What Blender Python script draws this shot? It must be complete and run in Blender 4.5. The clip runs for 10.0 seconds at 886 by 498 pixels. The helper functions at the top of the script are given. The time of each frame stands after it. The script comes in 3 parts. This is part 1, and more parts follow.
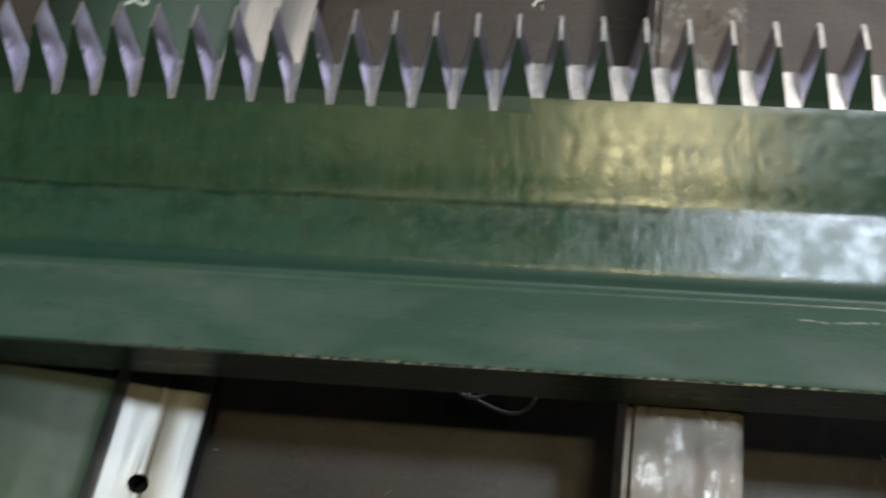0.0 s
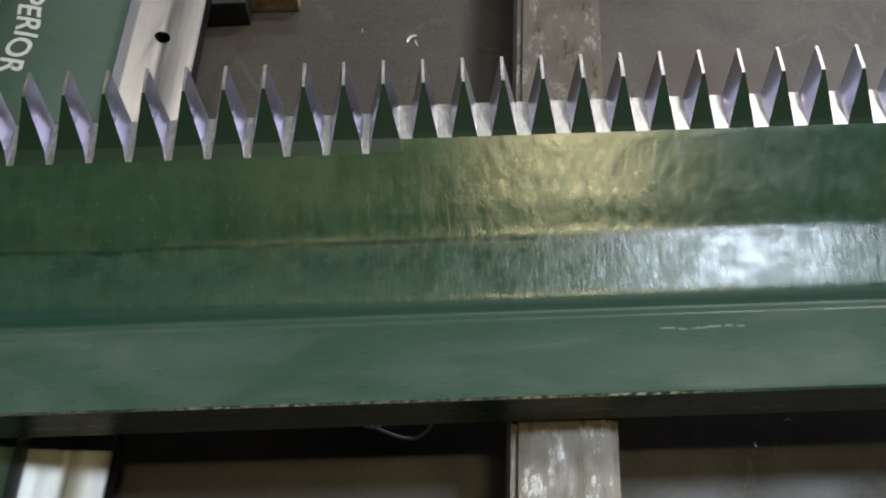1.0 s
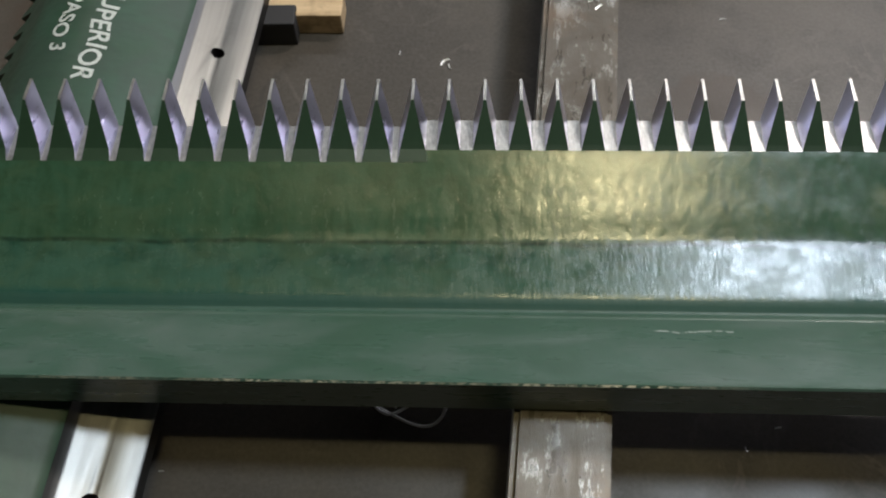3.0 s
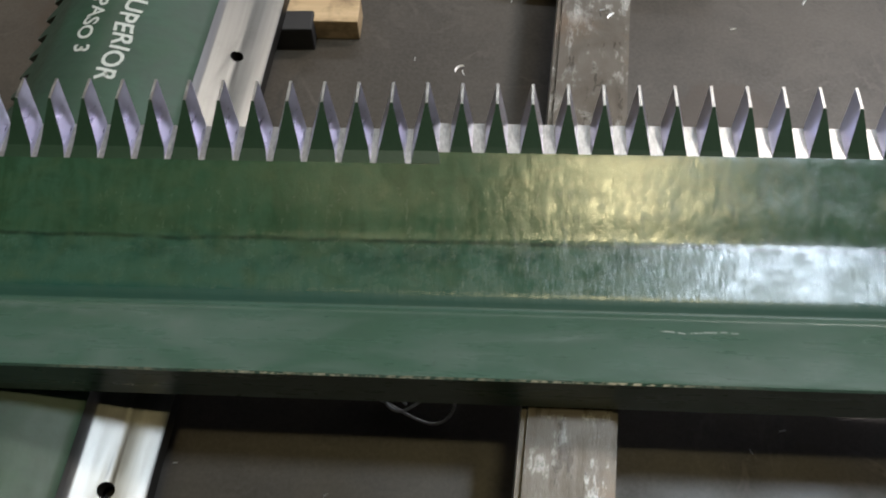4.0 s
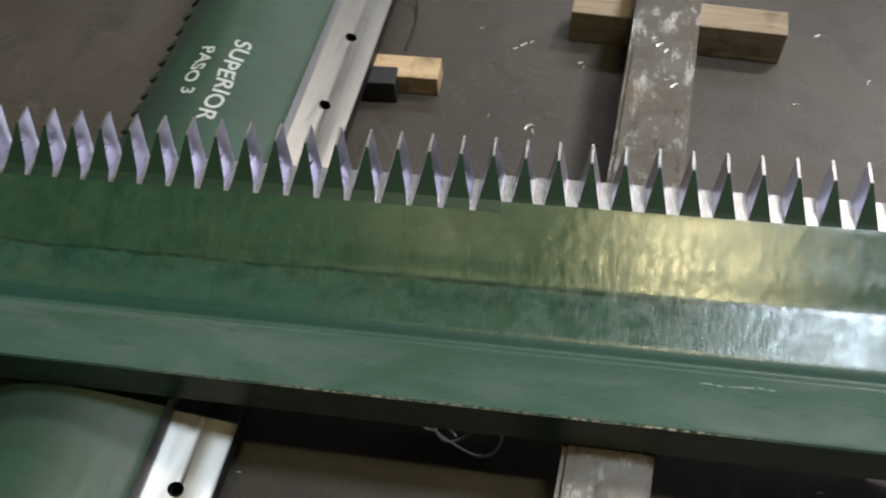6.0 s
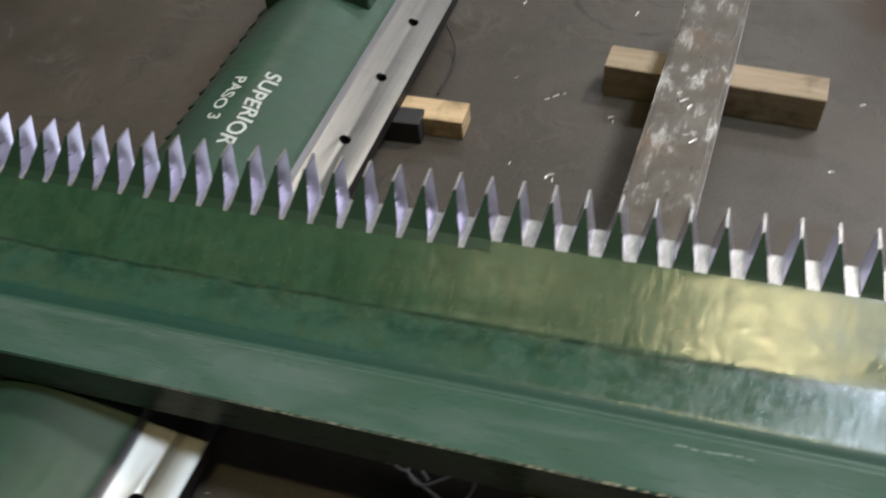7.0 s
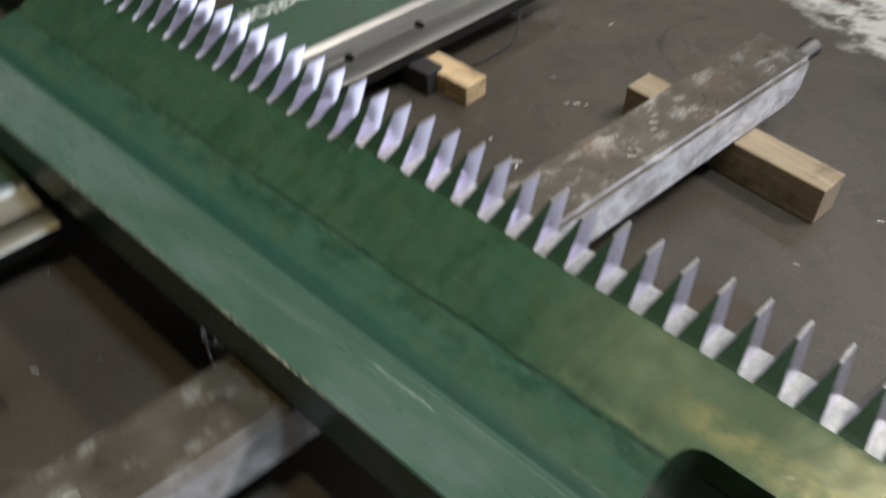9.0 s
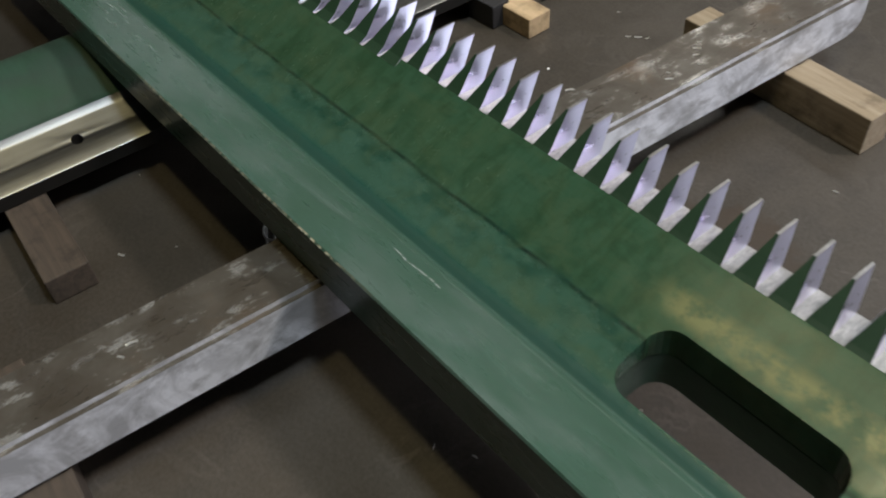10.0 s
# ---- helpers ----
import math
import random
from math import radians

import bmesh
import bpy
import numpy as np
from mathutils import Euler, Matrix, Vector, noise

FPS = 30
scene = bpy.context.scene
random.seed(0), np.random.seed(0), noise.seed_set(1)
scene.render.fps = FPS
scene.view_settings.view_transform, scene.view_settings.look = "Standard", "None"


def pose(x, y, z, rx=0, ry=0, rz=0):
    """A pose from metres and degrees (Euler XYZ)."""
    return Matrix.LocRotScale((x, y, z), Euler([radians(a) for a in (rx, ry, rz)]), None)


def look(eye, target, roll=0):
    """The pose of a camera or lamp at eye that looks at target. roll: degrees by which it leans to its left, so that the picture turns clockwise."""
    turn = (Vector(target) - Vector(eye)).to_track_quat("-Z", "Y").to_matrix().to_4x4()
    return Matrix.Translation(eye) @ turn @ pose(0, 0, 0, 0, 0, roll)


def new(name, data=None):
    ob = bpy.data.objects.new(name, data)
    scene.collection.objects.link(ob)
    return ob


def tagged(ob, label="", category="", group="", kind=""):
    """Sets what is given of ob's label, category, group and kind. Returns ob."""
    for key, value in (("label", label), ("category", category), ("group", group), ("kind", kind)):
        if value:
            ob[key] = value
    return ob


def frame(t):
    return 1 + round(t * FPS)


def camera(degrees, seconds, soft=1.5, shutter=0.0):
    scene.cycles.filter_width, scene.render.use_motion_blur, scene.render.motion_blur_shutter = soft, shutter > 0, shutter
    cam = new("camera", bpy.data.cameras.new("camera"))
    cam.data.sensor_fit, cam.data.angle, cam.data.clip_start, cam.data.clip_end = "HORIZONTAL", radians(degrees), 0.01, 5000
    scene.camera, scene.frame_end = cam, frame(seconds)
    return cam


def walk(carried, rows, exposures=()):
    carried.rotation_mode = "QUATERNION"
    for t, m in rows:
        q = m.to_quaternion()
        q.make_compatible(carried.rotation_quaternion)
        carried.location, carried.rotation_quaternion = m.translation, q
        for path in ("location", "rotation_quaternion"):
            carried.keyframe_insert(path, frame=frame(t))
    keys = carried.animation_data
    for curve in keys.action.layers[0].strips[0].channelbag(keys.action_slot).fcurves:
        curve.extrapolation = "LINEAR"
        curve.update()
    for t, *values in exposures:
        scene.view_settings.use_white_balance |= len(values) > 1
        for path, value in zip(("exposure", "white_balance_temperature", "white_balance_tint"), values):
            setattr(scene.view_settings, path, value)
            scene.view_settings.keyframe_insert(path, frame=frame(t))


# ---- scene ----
cam = camera(54.4, 10.0, 2.0, 0.8)
PATH = [
    (0, (-0.018, -0.439, 0.66), (-0.149, 0.471, -1.116), -3.7),
    (0.5, (0.013, -0.431, 0.679), (-0.077, 0.477, -1.101), -5.6),
    (1, (0.017, -0.435, 0.696), (0.051, 0.5, -1.072), 0.5),
    (1.5, (0.021, -0.454, 0.706), (0.039, 0.473, -1.066), 1.2),
    (2, (0.025, -0.46, 0.72), (0.026, 0.472, -1.049), 0.9),
    (2.5, (0.032, -0.474, 0.735), (0.003, 0.489, -1.017), -0.6),
    (4, (0.035, -0.499, 0.75), (-0.049, 0.513, -0.973), -2.1),
    (4.5, (0.017, -0.516, 0.768), (-0.037, 0.492, -0.959), 0.2),
    (5, (0.025, -0.529, 0.791), (-0.16, 0.541, -0.888), -4.8),
    (5.5, (0.031, -0.54, 0.796), (-0.155, 0.555, -0.867), -3.6),
    (7, (0.139, -0.534, 0.758), (-0.328, 0.649, -0.785), -7.2),
    (7.5, (0.205, -0.533, 0.73), (-0.311, 0.74, -0.724), -2.5),
    (8, (0.276, -0.55, 0.695), (-0.45, 0.725, -0.664), -1.4),
    (8.5, (0.375, -0.522, 0.684), (-0.515, 0.635, -0.683), -5.5),
    (9, (0.485, -0.458, 0.641), (-0.487, 0.583, -0.763), 0.5),
    (9.5, (0.559, -0.446, 0.626), (-0.553, 0.369, -0.823), -4.6),
    (10, (0.607, -0.457, 0.645), (-0.52, 0.339, -0.803), -5.5),
]
walk(cam, [(t, look(eye, target, roll)) for t, eye, target, roll in PATH],
     [(0.0, -0.30), (1.0, -0.28), (1.5, -0.16), (2.5, -0.08), (5.5, 0.05), (7.0, 0.20), (8.0, 0.33), (8.5, 0.36), (9.0, 0.24), (9.5, 0.1), (10.0, 0.08)])

# ---- world and lights ----
world = bpy.data.worlds.new("hall_air")
scene.world = world
world.use_nodes = True
world.node_tree.nodes["Background"].inputs[0].default_value = (0.5, 0.55, 0.6, 1)
world.node_tree.nodes["Background"].inputs[1].default_value = 0.035


def area_lamp(name, eye, target, sx, sy, power, colour):
    data = bpy.data.lights.new(name, "AREA")
    data.shape, data.size, data.size_y, data.energy, data.color = "RECTANGLE", sx, sy, power, colour
    lamp = new(name, data)
    lamp.matrix_world = look(eye, target)
    return lamp


area_lamp("high_bay_lamp_cool", (1.66, 0.34, 4.4), (0, 0, 0), 0.44, 0.44, 108, (0.73, 0.85, 1.0))
area_lamp("daylight_gate_east", (5.0, 2.9, 1.7), (0, 0, 0.2), 3.4, 3.0, 100, (0.80, 0.83, 1.0))
area_lamp("daylight_gate_north", (2.2, 6.0, 1.75), (0, 0, 0.2), 3.6, 3.1, 50, (0.88, 0.92, 1.0))
area_lamp("tube_lamp_warm", (0.65, -0.45, 4.2), (0.65, -0.45, 0), 0.66, 0.17, 31, (1.0, 0.87, 0.48))
area_lamp("skylight_strip", (0.2, 5.2, 4.5), (0.2, 5.2, 0), 2.8, 0.4, 46, (0.92, 0.95, 1.0))
area_lamp("tube_lamp_dim", (-0.75, -0.25, 4.2), (-0.75, -0.25, 0), 0.7, 0.17, 4, (1.0, 0.87, 0.48))
area_lamp("high_bay_lamp_rear", (-3.2, 5.4, 4.4), (0, 0, 0), 0.6, 0.6, 20, (1.0, 0.95, 0.88))
area_lamp("high_bay_lamp_far", (2.3, 2.3, 4.4), (0, 0, 0), 0.5, 0.5, 135, (1.0, 0.93, 0.88))


# ---- materials ----
def material(name):
    m = bpy.data.materials.new(name)
    m.use_nodes = True
    return m, m.node_tree, m.node_tree.nodes["Principled BSDF"]


def node(tree, kind, **values):
    n = tree.nodes.new(kind)
    for key, value in values.items():
        n.inputs[key].default_value = value
    return n


def coords(tree, scale=(1, 1, 1), rot=(0, 0, 0)):
    c, m = tree.nodes.new("ShaderNodeTexCoord"), node(tree, "ShaderNodeMapping", Scale=scale, Rotation=rot)
    tree.links.new(c.outputs["Object"], m.inputs["Vector"])
    return m.outputs["Vector"]


def noise_tex(tree, vec, scale, detail=5.0, rough=0.6, dist=0.0):
    n = node(tree, "ShaderNodeTexNoise", Scale=scale, Detail=detail, Roughness=rough, Distortion=dist)
    tree.links.new(vec, n.inputs["Vector"])
    return n.outputs["Fac"]


def ramp(tree, fac, *stops):
    r = tree.nodes.new("ShaderNodeValToRGB")
    el = r.color_ramp.elements
    while len(el) < len(stops):
        el.new(0.5)
    for e, (p, c) in zip(el, stops):
        e.position = p
        e.color = (c, c, c, 1) if isinstance(c, (int, float)) else (*c, 1)
    tree.links.new(fac, r.inputs["Fac"])
    return r.outputs["Color"]


def mix(tree, fac, a, b, mode="MIX"):
    m = tree.nodes.new("ShaderNodeMix")
    m.data_type, m.blend_type = "RGBA", mode
    for sock, v in ((m.inputs["Factor"], fac), (m.inputs["A"], a), (m.inputs["B"], b)):
        if isinstance(v, bpy.types.NodeSocket):
            tree.links.new(v, sock)
        elif isinstance(v, tuple):
            sock.default_value = (*v, 1)
        else:
            sock.default_value = v
    return m.outputs["Result"]


def calc(tree, op, a, b=0.0, c=None):
    m = tree.nodes.new("ShaderNodeMath")
    m.operation = op
    for i, v in enumerate((a, b) if c is None else (a, b, c)):
        if isinstance(v, bpy.types.NodeSocket):
            tree.links.new(v, m.inputs[i])
        else:
            m.inputs[i].default_value = v
    return m.outputs[0]


def split(tree, vec):
    s = tree.nodes.new("ShaderNodeSeparateXYZ")
    tree.links.new(vec, s.inputs[0])
    return s.outputs


def band(tree, v, centre, half, soft):
    """1 within half of centre, falling to 0 over soft."""
    d = calc(tree, "ABSOLUTE", calc(tree, "SUBTRACT", v, centre))
    return calc(tree, "SUBTRACT", 1.0, calc(tree, "SMOOTH_MIN", calc(tree, "MAXIMUM", calc(tree, "DIVIDE", calc(tree, "SUBTRACT", d, half), soft), 0.0), 1.0, 0.1))


def relief(tree, shader, height, strength=0.3, distance=0.001):
    b = node(tree, "ShaderNodeBump", Strength=strength, Distance=distance)
    tree.links.new(height, b.inputs["Height"])
    tree.links.new(b.outputs["Normal"], shader.inputs["Normal"])


def green_paint(name, chips):
    """Glossy green machine enamel, brushed on, with dirt; chips: bare metal along the front edge."""
    m, t, s = material(name)
    v = coords(t)
    big = noise_tex(t, v, 9, 4)
    mid = noise_tex(t, coords(t, (14, 70, 70)), 1.6, 5)
    fine = noise_tex(t, v, 220, 4)
    streak = noise_tex(t, coords(t, (90, 9, 9)), 1.0, 5)
    base = mix(t, ramp(t, big, (0.35, 0.0), (0.65, 1.0)), (0.036, 0.082, 0.047), (0.046, 0.098, 0.066))
    base = mix(t, ramp(t, mid, (0.45, 0.0), (0.75, 0.55)), base, (0.026, 0.058, 0.036))
    dust = ramp(t, fine, (0.62, 0.0), (0.75, 1.0))
    base = mix(t, calc(t, "MULTIPLY", dust, 0.25), base, (0.12, 0.14, 0.11))
    x, y, z = split(t, v)
    rough = ramp(t, mid, (0.3, 0.24), (0.7, 0.36))
    if not chips:
        base = mix(t, ramp(t, noise_tex(t, v, 16, 6, 0.6, 0.6), (0.38, 0.1), (0.66, 0.6)), base, (0.046, 0.064, 0.052))
        rough = ramp(t, mid, (0.3, 0.36), (0.7, 0.46))
    if chips:
        wob = noise_tex(t, coords(t, (60, 60, 60)), 1.0, 6)
        base = mix(t, calc(t, "MULTIPLY", band(t, y, -0.090, 0.034, 0.008), 0.6), base, (0.034, 0.086, 0.042))
        base = mix(t, calc(t, "MULTIPLY", band(t, y, -0.155, 0.024, 0.006), 0.5), base, (0.036, 0.094, 0.062))
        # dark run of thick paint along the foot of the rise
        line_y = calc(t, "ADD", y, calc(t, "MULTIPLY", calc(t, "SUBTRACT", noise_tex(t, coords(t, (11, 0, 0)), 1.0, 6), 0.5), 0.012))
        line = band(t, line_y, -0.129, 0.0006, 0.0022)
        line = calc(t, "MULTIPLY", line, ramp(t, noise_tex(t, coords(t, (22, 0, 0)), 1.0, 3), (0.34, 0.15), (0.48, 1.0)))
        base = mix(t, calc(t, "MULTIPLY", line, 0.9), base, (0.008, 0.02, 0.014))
        smear = calc(t, "MULTIPLY", band(t, y, -0.136, 0.008, 0.02), ramp(t, noise_tex(t, coords(t, (30, 45, 45)), 1.0, 5), (0.46, 0.0), (0.62, 0.75)))
        base = mix(t, smear, base, (0.010, 0.045, 0.028))
        # lap marks on the ground stretch, with the lamp's yellow reflection tinted in
        lap = calc(t, "MULTIPLY", band(t, calc(t, "ADD", x, calc(t, "MULTIPLY", calc(t, "SUBTRACT", streak, 0.5), 0.014)), -0.05, 0.240, 0.014), band(t, calc(t, "ADD", y, calc(t, "MULTIPLY", calc(t, "SUBTRACT", streak, 0.5), 0.03)), -0.103, 0.016, 0.024))
        lap_glow = calc(t, "MULTIPLY", lap, ramp(t, streak, (0.3, 0.25), (0.6, 1.0)))
        base = mix(t, calc(t, "MULTIPLY", lap_glow, 0.12), base, (0.09, 0.12, 0.05))
        drip = calc(t, "MULTIPLY", band(t, y, -0.088, 0.036, 0.01), ramp(t, noise_tex(t, coords(t, (55, 16, 16)), 1.0, 6, 0.6, 0.5), (0.42, 0.0), (0.66, 0.6)))
        base = mix(t, drip, base, (0.018, 0.046, 0.018))
        blotch = ramp(t, noise_tex(t, coords(t, (26, 34, 34)), 1.0, 6, 0.6, 0.7), (0.44, 0.0), (0.72, 0.5))
        base = mix(t, calc(t, "MULTIPLY", blotch, band(t, y, -0.115, 0.062, 0.01)), base, (0.062, 0.095, 0.044))
        grime = ramp(t, noise_tex(t, coords(t, (34, 48, 48)), 1.3, 7, 0.7, 0.9), (0.48, 0.0), (0.70, 0.4))
        base = mix(t, calc(t, "MULTIPLY", grime, band(t, y, -0.110, 0.055, 0.012)), base, (0.018, 0.040, 0.018))
        # dark teal band of the crease: its shade painted into the colour
        crease_shade = calc(t, "MULTIPLY", band(t, calc(t, "ADD", y, calc(t, "MULTIPLY", calc(t, "SUBTRACT", wob, 0.5), 0.006)), -0.178, 0.004, 0.006), 0.6)
        base = mix(t, crease_shade, base, (0.014, 0.066, 0.052))
        # sloping panel lightened: the daylight it reflects is put into the colour
        base = mix(t, calc(t, "MULTIPLY", band(t, y, -0.228, 0.038, 0.008), 0.3), base, (0.060, 0.104, 0.080))
        # worn arris: bare steel and primer
        flake = ramp(t, noise_tex(t, coords(t, (190, 260, 260)), 1.0, 6), (0.46, 0.0), (0.53, 1.0))
        worn = calc(t, "MULTIPLY", flake, ramp(t, noise_tex(t, coords(t, (9, 0, 0)), 1.0, 2), (0.40, 0.0), (0.55, 1.0)))
        edge = calc(t, "MULTIPLY", band(t, y, -0.2618, 0.0007, 0.0008), worn)
        edge = calc(t, "MULTIPLY", edge, band(t, x, -0.01, 0.16, 0.12))
        edge = calc(t, "MULTIPLY", edge, band(t, z, 0.159, 0.0011, 0.0006))
        base = mix(t, edge, base, (0.80, 0.72, 0.52))
        # scrapes and dark spots on the sloping panel
        scr = ramp(t, noise_tex(t, coords(t, (45, 210, 45), (0, 0, 0.06)), 1.0, 4), (0.69, 0.0), (0.74, 1.0))
        scr = calc(t, "MULTIPLY", scr, band(t, y, -0.218, 0.03, 0.02))
        base = mix(t, calc(t, "MULTIPLY", scr, 0.09), base, (0.25, 0.30, 0.26))
        # pale mottling that also lightens the panel for reflected daylight
        haze = ramp(t, noise_tex(t, coords(t, (9, 22, 22)), 1.0, 6, 0.6, 0.5), (0.46, 0.0), (0.68, 0.8))
        base = mix(t, calc(t, "MULTIPLY", haze, band(t, y, -0.228, 0.036, 0.006)), base, (0.095, 0.134, 0.110))
        cut_y = calc(t, "ADD", y, calc(t, "MULTIPLY", noise_tex(t, coords(t, (28, 0, 0)), 1.0, 5), 0.012))
        cut = calc(t, "MULTIPLY", band(t, cut_y, -0.1985, 0.0004, 0.0008), band(t, x, 0.215, 0.03, 0.004))
        cut = calc(t, "MULTIPLY", cut, ramp(t, noise_tex(t, coords(t, (120, 0, 0)), 1.0, 3), (0.44, 0.0), (0.5, 1.0)))
        base = mix(t, calc(t, "MULTIPLY", cut, 0.38), base, (0.62, 0.64, 0.6))
        spot = ramp(t, noise_tex(t, coords(t, (70, 160, 70)), 1.3, 4), (0.66, 0.0), (0.71, 0.7))
        spot = calc(t, "MULTIPLY", spot, band(t, y, -0.243, 0.012, 0.012))
        base = mix(t, spot, base, (0.02, 0.03, 0.024))
        # warm lamp's mottled glow by the hand hole, painted into the colour
        lip_glow = calc(t, "MULTIPLY", band(t, y, -0.093, 0.005, 0.010), band(t, x, 0.47, 0.08, 0.03))
        lip_glow = calc(t, "MULTIPLY", lip_glow, ramp(t, wob, (0.40, 0.05), (0.58, 0.75)))
        base = mix(t, lip_glow, base, (0.20, 0.20, 0.085))
        rise = band(t, y, -0.090, 0.037, 0.003)
        rough = mix(t, calc(t, "MULTIPLY", rise, 0.8), rough, ramp(t, wob, (0.38, 0.13), (0.62, 0.20)))
        patch = noise_tex(t, coords(t, (190, 110, 110)), 1.0, 6, 0.7, 0.3)
        rough = mix(t, lap, rough, ramp(t, calc(t, "ADD", calc(t, "MULTIPLY", streak, 0.4), calc(t, "MULTIPLY", patch, 0.6)), (0.42, 0.13), (0.60, 0.30)))
        rough = mix(t, calc(t, "MULTIPLY", band(t, y, -0.158, 0.028, 0.004), 0.7), rough, ramp(t, wob, (0.4, 0.15), (0.6, 0.31)))
        rough = mix(t, calc(t, "MULTIPLY", band(t, y, -0.1805, 0.004, 0.003), 0.8), rough, (0.55, 0.55, 0.55))
        rough = mix(t, band(t, y, -0.1905, 0.002, 0.002), rough, ramp(t, wob, (0.4, 0.30), (0.6, 0.5)))
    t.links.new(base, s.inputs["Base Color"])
    t.links.new(rough, s.inputs["Roughness"])
    s.inputs["Specular IOR Level"].default_value = 0.5
    h = calc(t, "ADD", noise_tex(t, coords(t, (70, 45, 45)), 1.0, 4, 0.5), calc(t, "MULTIPLY", fine, 0.12))
    if chips:
        h = calc(t, "ADD", h, calc(t, "MULTIPLY", calc(t, "MULTIPLY", lap, streak), 0.4))
        stroke = noise_tex(t, coords(t, (150, 40, 40), (0, 0, 0.5)), 1.0, 5, 0.6)
        h = calc(t, "ADD", h, calc(t, "MULTIPLY", calc(t, "MULTIPLY", stroke, band(t, y, -0.155, 0.024, 0.006)), 0.9))
        h = calc(t, "ADD", h, calc(t, "MULTIPLY", calc(t, "MULTIPLY", patch, band(t, y, -0.115, 0.06, 0.01)), 0.35))
        pits = ramp(t, noise_tex(t, v, 130, 3), (0.62, 0.0), (0.72, 1.0))
        h = calc(t, "ADD", h, calc(t, "MULTIPLY", calc(t, "MULTIPLY", pits, band(t, y, -0.115, 0.045, 0.02)), 0.06))
    relief(t, s, h, 0.16, 0.0022)
    return m


def steel(name, colour, rough, scale=(400, 30, 30), vary=0.25, metal=1.0, bump=0.15, stain=0.5):
    m, t, s = material(name)
    n = noise_tex(t, coords(t, scale), 1.0, 5)
    b = noise_tex(t, coords(t), 40, 4)
    dark = tuple(c * (1 - vary) for c in colour)
    col = mix(t, ramp(t, n, (0.3, 0.0), (0.7, 1.0)), dark, colour)
    col = mix(t, ramp(t, b, (0.55, 0.0), (0.8, stain)), col, tuple(c * 0.6 for c in colour))
    t.links.new(col, s.inputs["Base Color"])
    s.inputs["Metallic"].default_value = metal
    t.links.new(ramp(t, n, (0.3, rough * 0.85), (0.7, min(1, rough * 1.2))), s.inputs["Roughness"])
    relief(t, s, n, bump, 0.0005)
    return m


def scale_steel(name):
    """Old hot-rolled bar: grey-brown scale with paler flaked streaks along its length."""
    m, t, s = material(name)
    v = coords(t)
    long = noise_tex(t, coords(t, (60, 6, 60)), 1.0, 6)
    blot = noise_tex(t, v, 22, 6, 0.65, 0.4)
    flake = noise_tex(t, coords(t, (75, 22, 75)), 1.0, 8, 0.7)
    col = mix(t, ramp(t, blot, (0.3, 0.0), (0.7, 1.0)), (0.085, 0.070, 0.052), (0.16, 0.145, 0.122))
    col = mix(t, ramp(t, long, (0.45, 0.0), (0.7, 0.6)), col, (0.12, 0.10, 0.08))
    pale = calc(t, "MULTIPLY", ramp(t, flake, (0.52, 0.0), (0.56, 1.0)), ramp(t, blot, (0.46, 0.0), (0.56, 1.0)))
    col = mix(t, calc(t, "MULTIPLY", pale, 0.5), col, (0.55, 0.54, 0.50))
    rust = ramp(t, noise_tex(t, v, 11, 5), (0.55, 0.0), (0.75, 0.6))
    col = mix(t, rust, col, (0.17, 0.10, 0.05))
    t.links.new(col, s.inputs["Base Color"])
    s.inputs["Metallic"].default_value = 0.45
    t.links.new(ramp(t, flake, (0.4, 0.46), (0.6, 0.25)), s.inputs["Roughness"])
    relief(t, s, flake, 0.5, 0.0012)
    return m


def pale_side():
    """The bar's sides: pale grey with darker blotches, bright side light painted into the colour."""
    m, t, s = material("pale_bar_side")
    v = coords(t)
    a, b = noise_tex(t, v, 16, 7, 0.65, 0.6), noise_tex(t, coords(t, (60, 30, 60)), 1.0, 7)
    col = mix(t, ramp(t, a, (0.40, 0.0), (0.58, 1.0)), (0.40, 0.395, 0.395), (0.80, 0.80, 0.82))
    col = mix(t, ramp(t, b, (0.52, 0.0), (0.66, 0.65)), col, (0.30, 0.29, 0.28))
    t.links.new(col, s.inputs["Base Color"])
    s.inputs["Metallic"].default_value = 0.15
    t.links.new(ramp(t, b, (0.4, 0.62), (0.6, 0.42)), s.inputs["Roughness"])
    relief(t, s, b, 0.4, 0.001)
    return m


def wood(name, light, dark):
    m, t, s = material(name)
    g = noise_tex(t, coords(t, (8, 120, 120)), 1.0, 6, 0.6, 0.8)
    b = noise_tex(t, coords(t), 30, 5)
    col = mix(t, ramp(t, g, (0.3, 0.0), (0.7, 1.0)), dark, light)
    col = mix(t, ramp(t, b, (0.5, 0.0), (0.72, 0.75)), col, tuple(c * 0.35 for c in dark))
    t.links.new(col, s.inputs["Base Color"])
    s.inputs["Roughness"].default_value = 0.75
    relief(t, s, g, 0.5, 0.001)
    return m


def plain(name, colour, rough, metal=0.0, scale=60, vary=0.35):
    m, t, s = material(name)
    n = noise_tex(t, coords(t), scale, 6)
    t.links.new(mix(t, n, tuple(c * (1 - vary) for c in colour), colour), s.inputs["Base Color"])
    s.inputs["Roughness"].default_value, s.inputs["Metallic"].default_value = rough, metal
    relief(t, s, n, 0.2, 0.001)
    return m


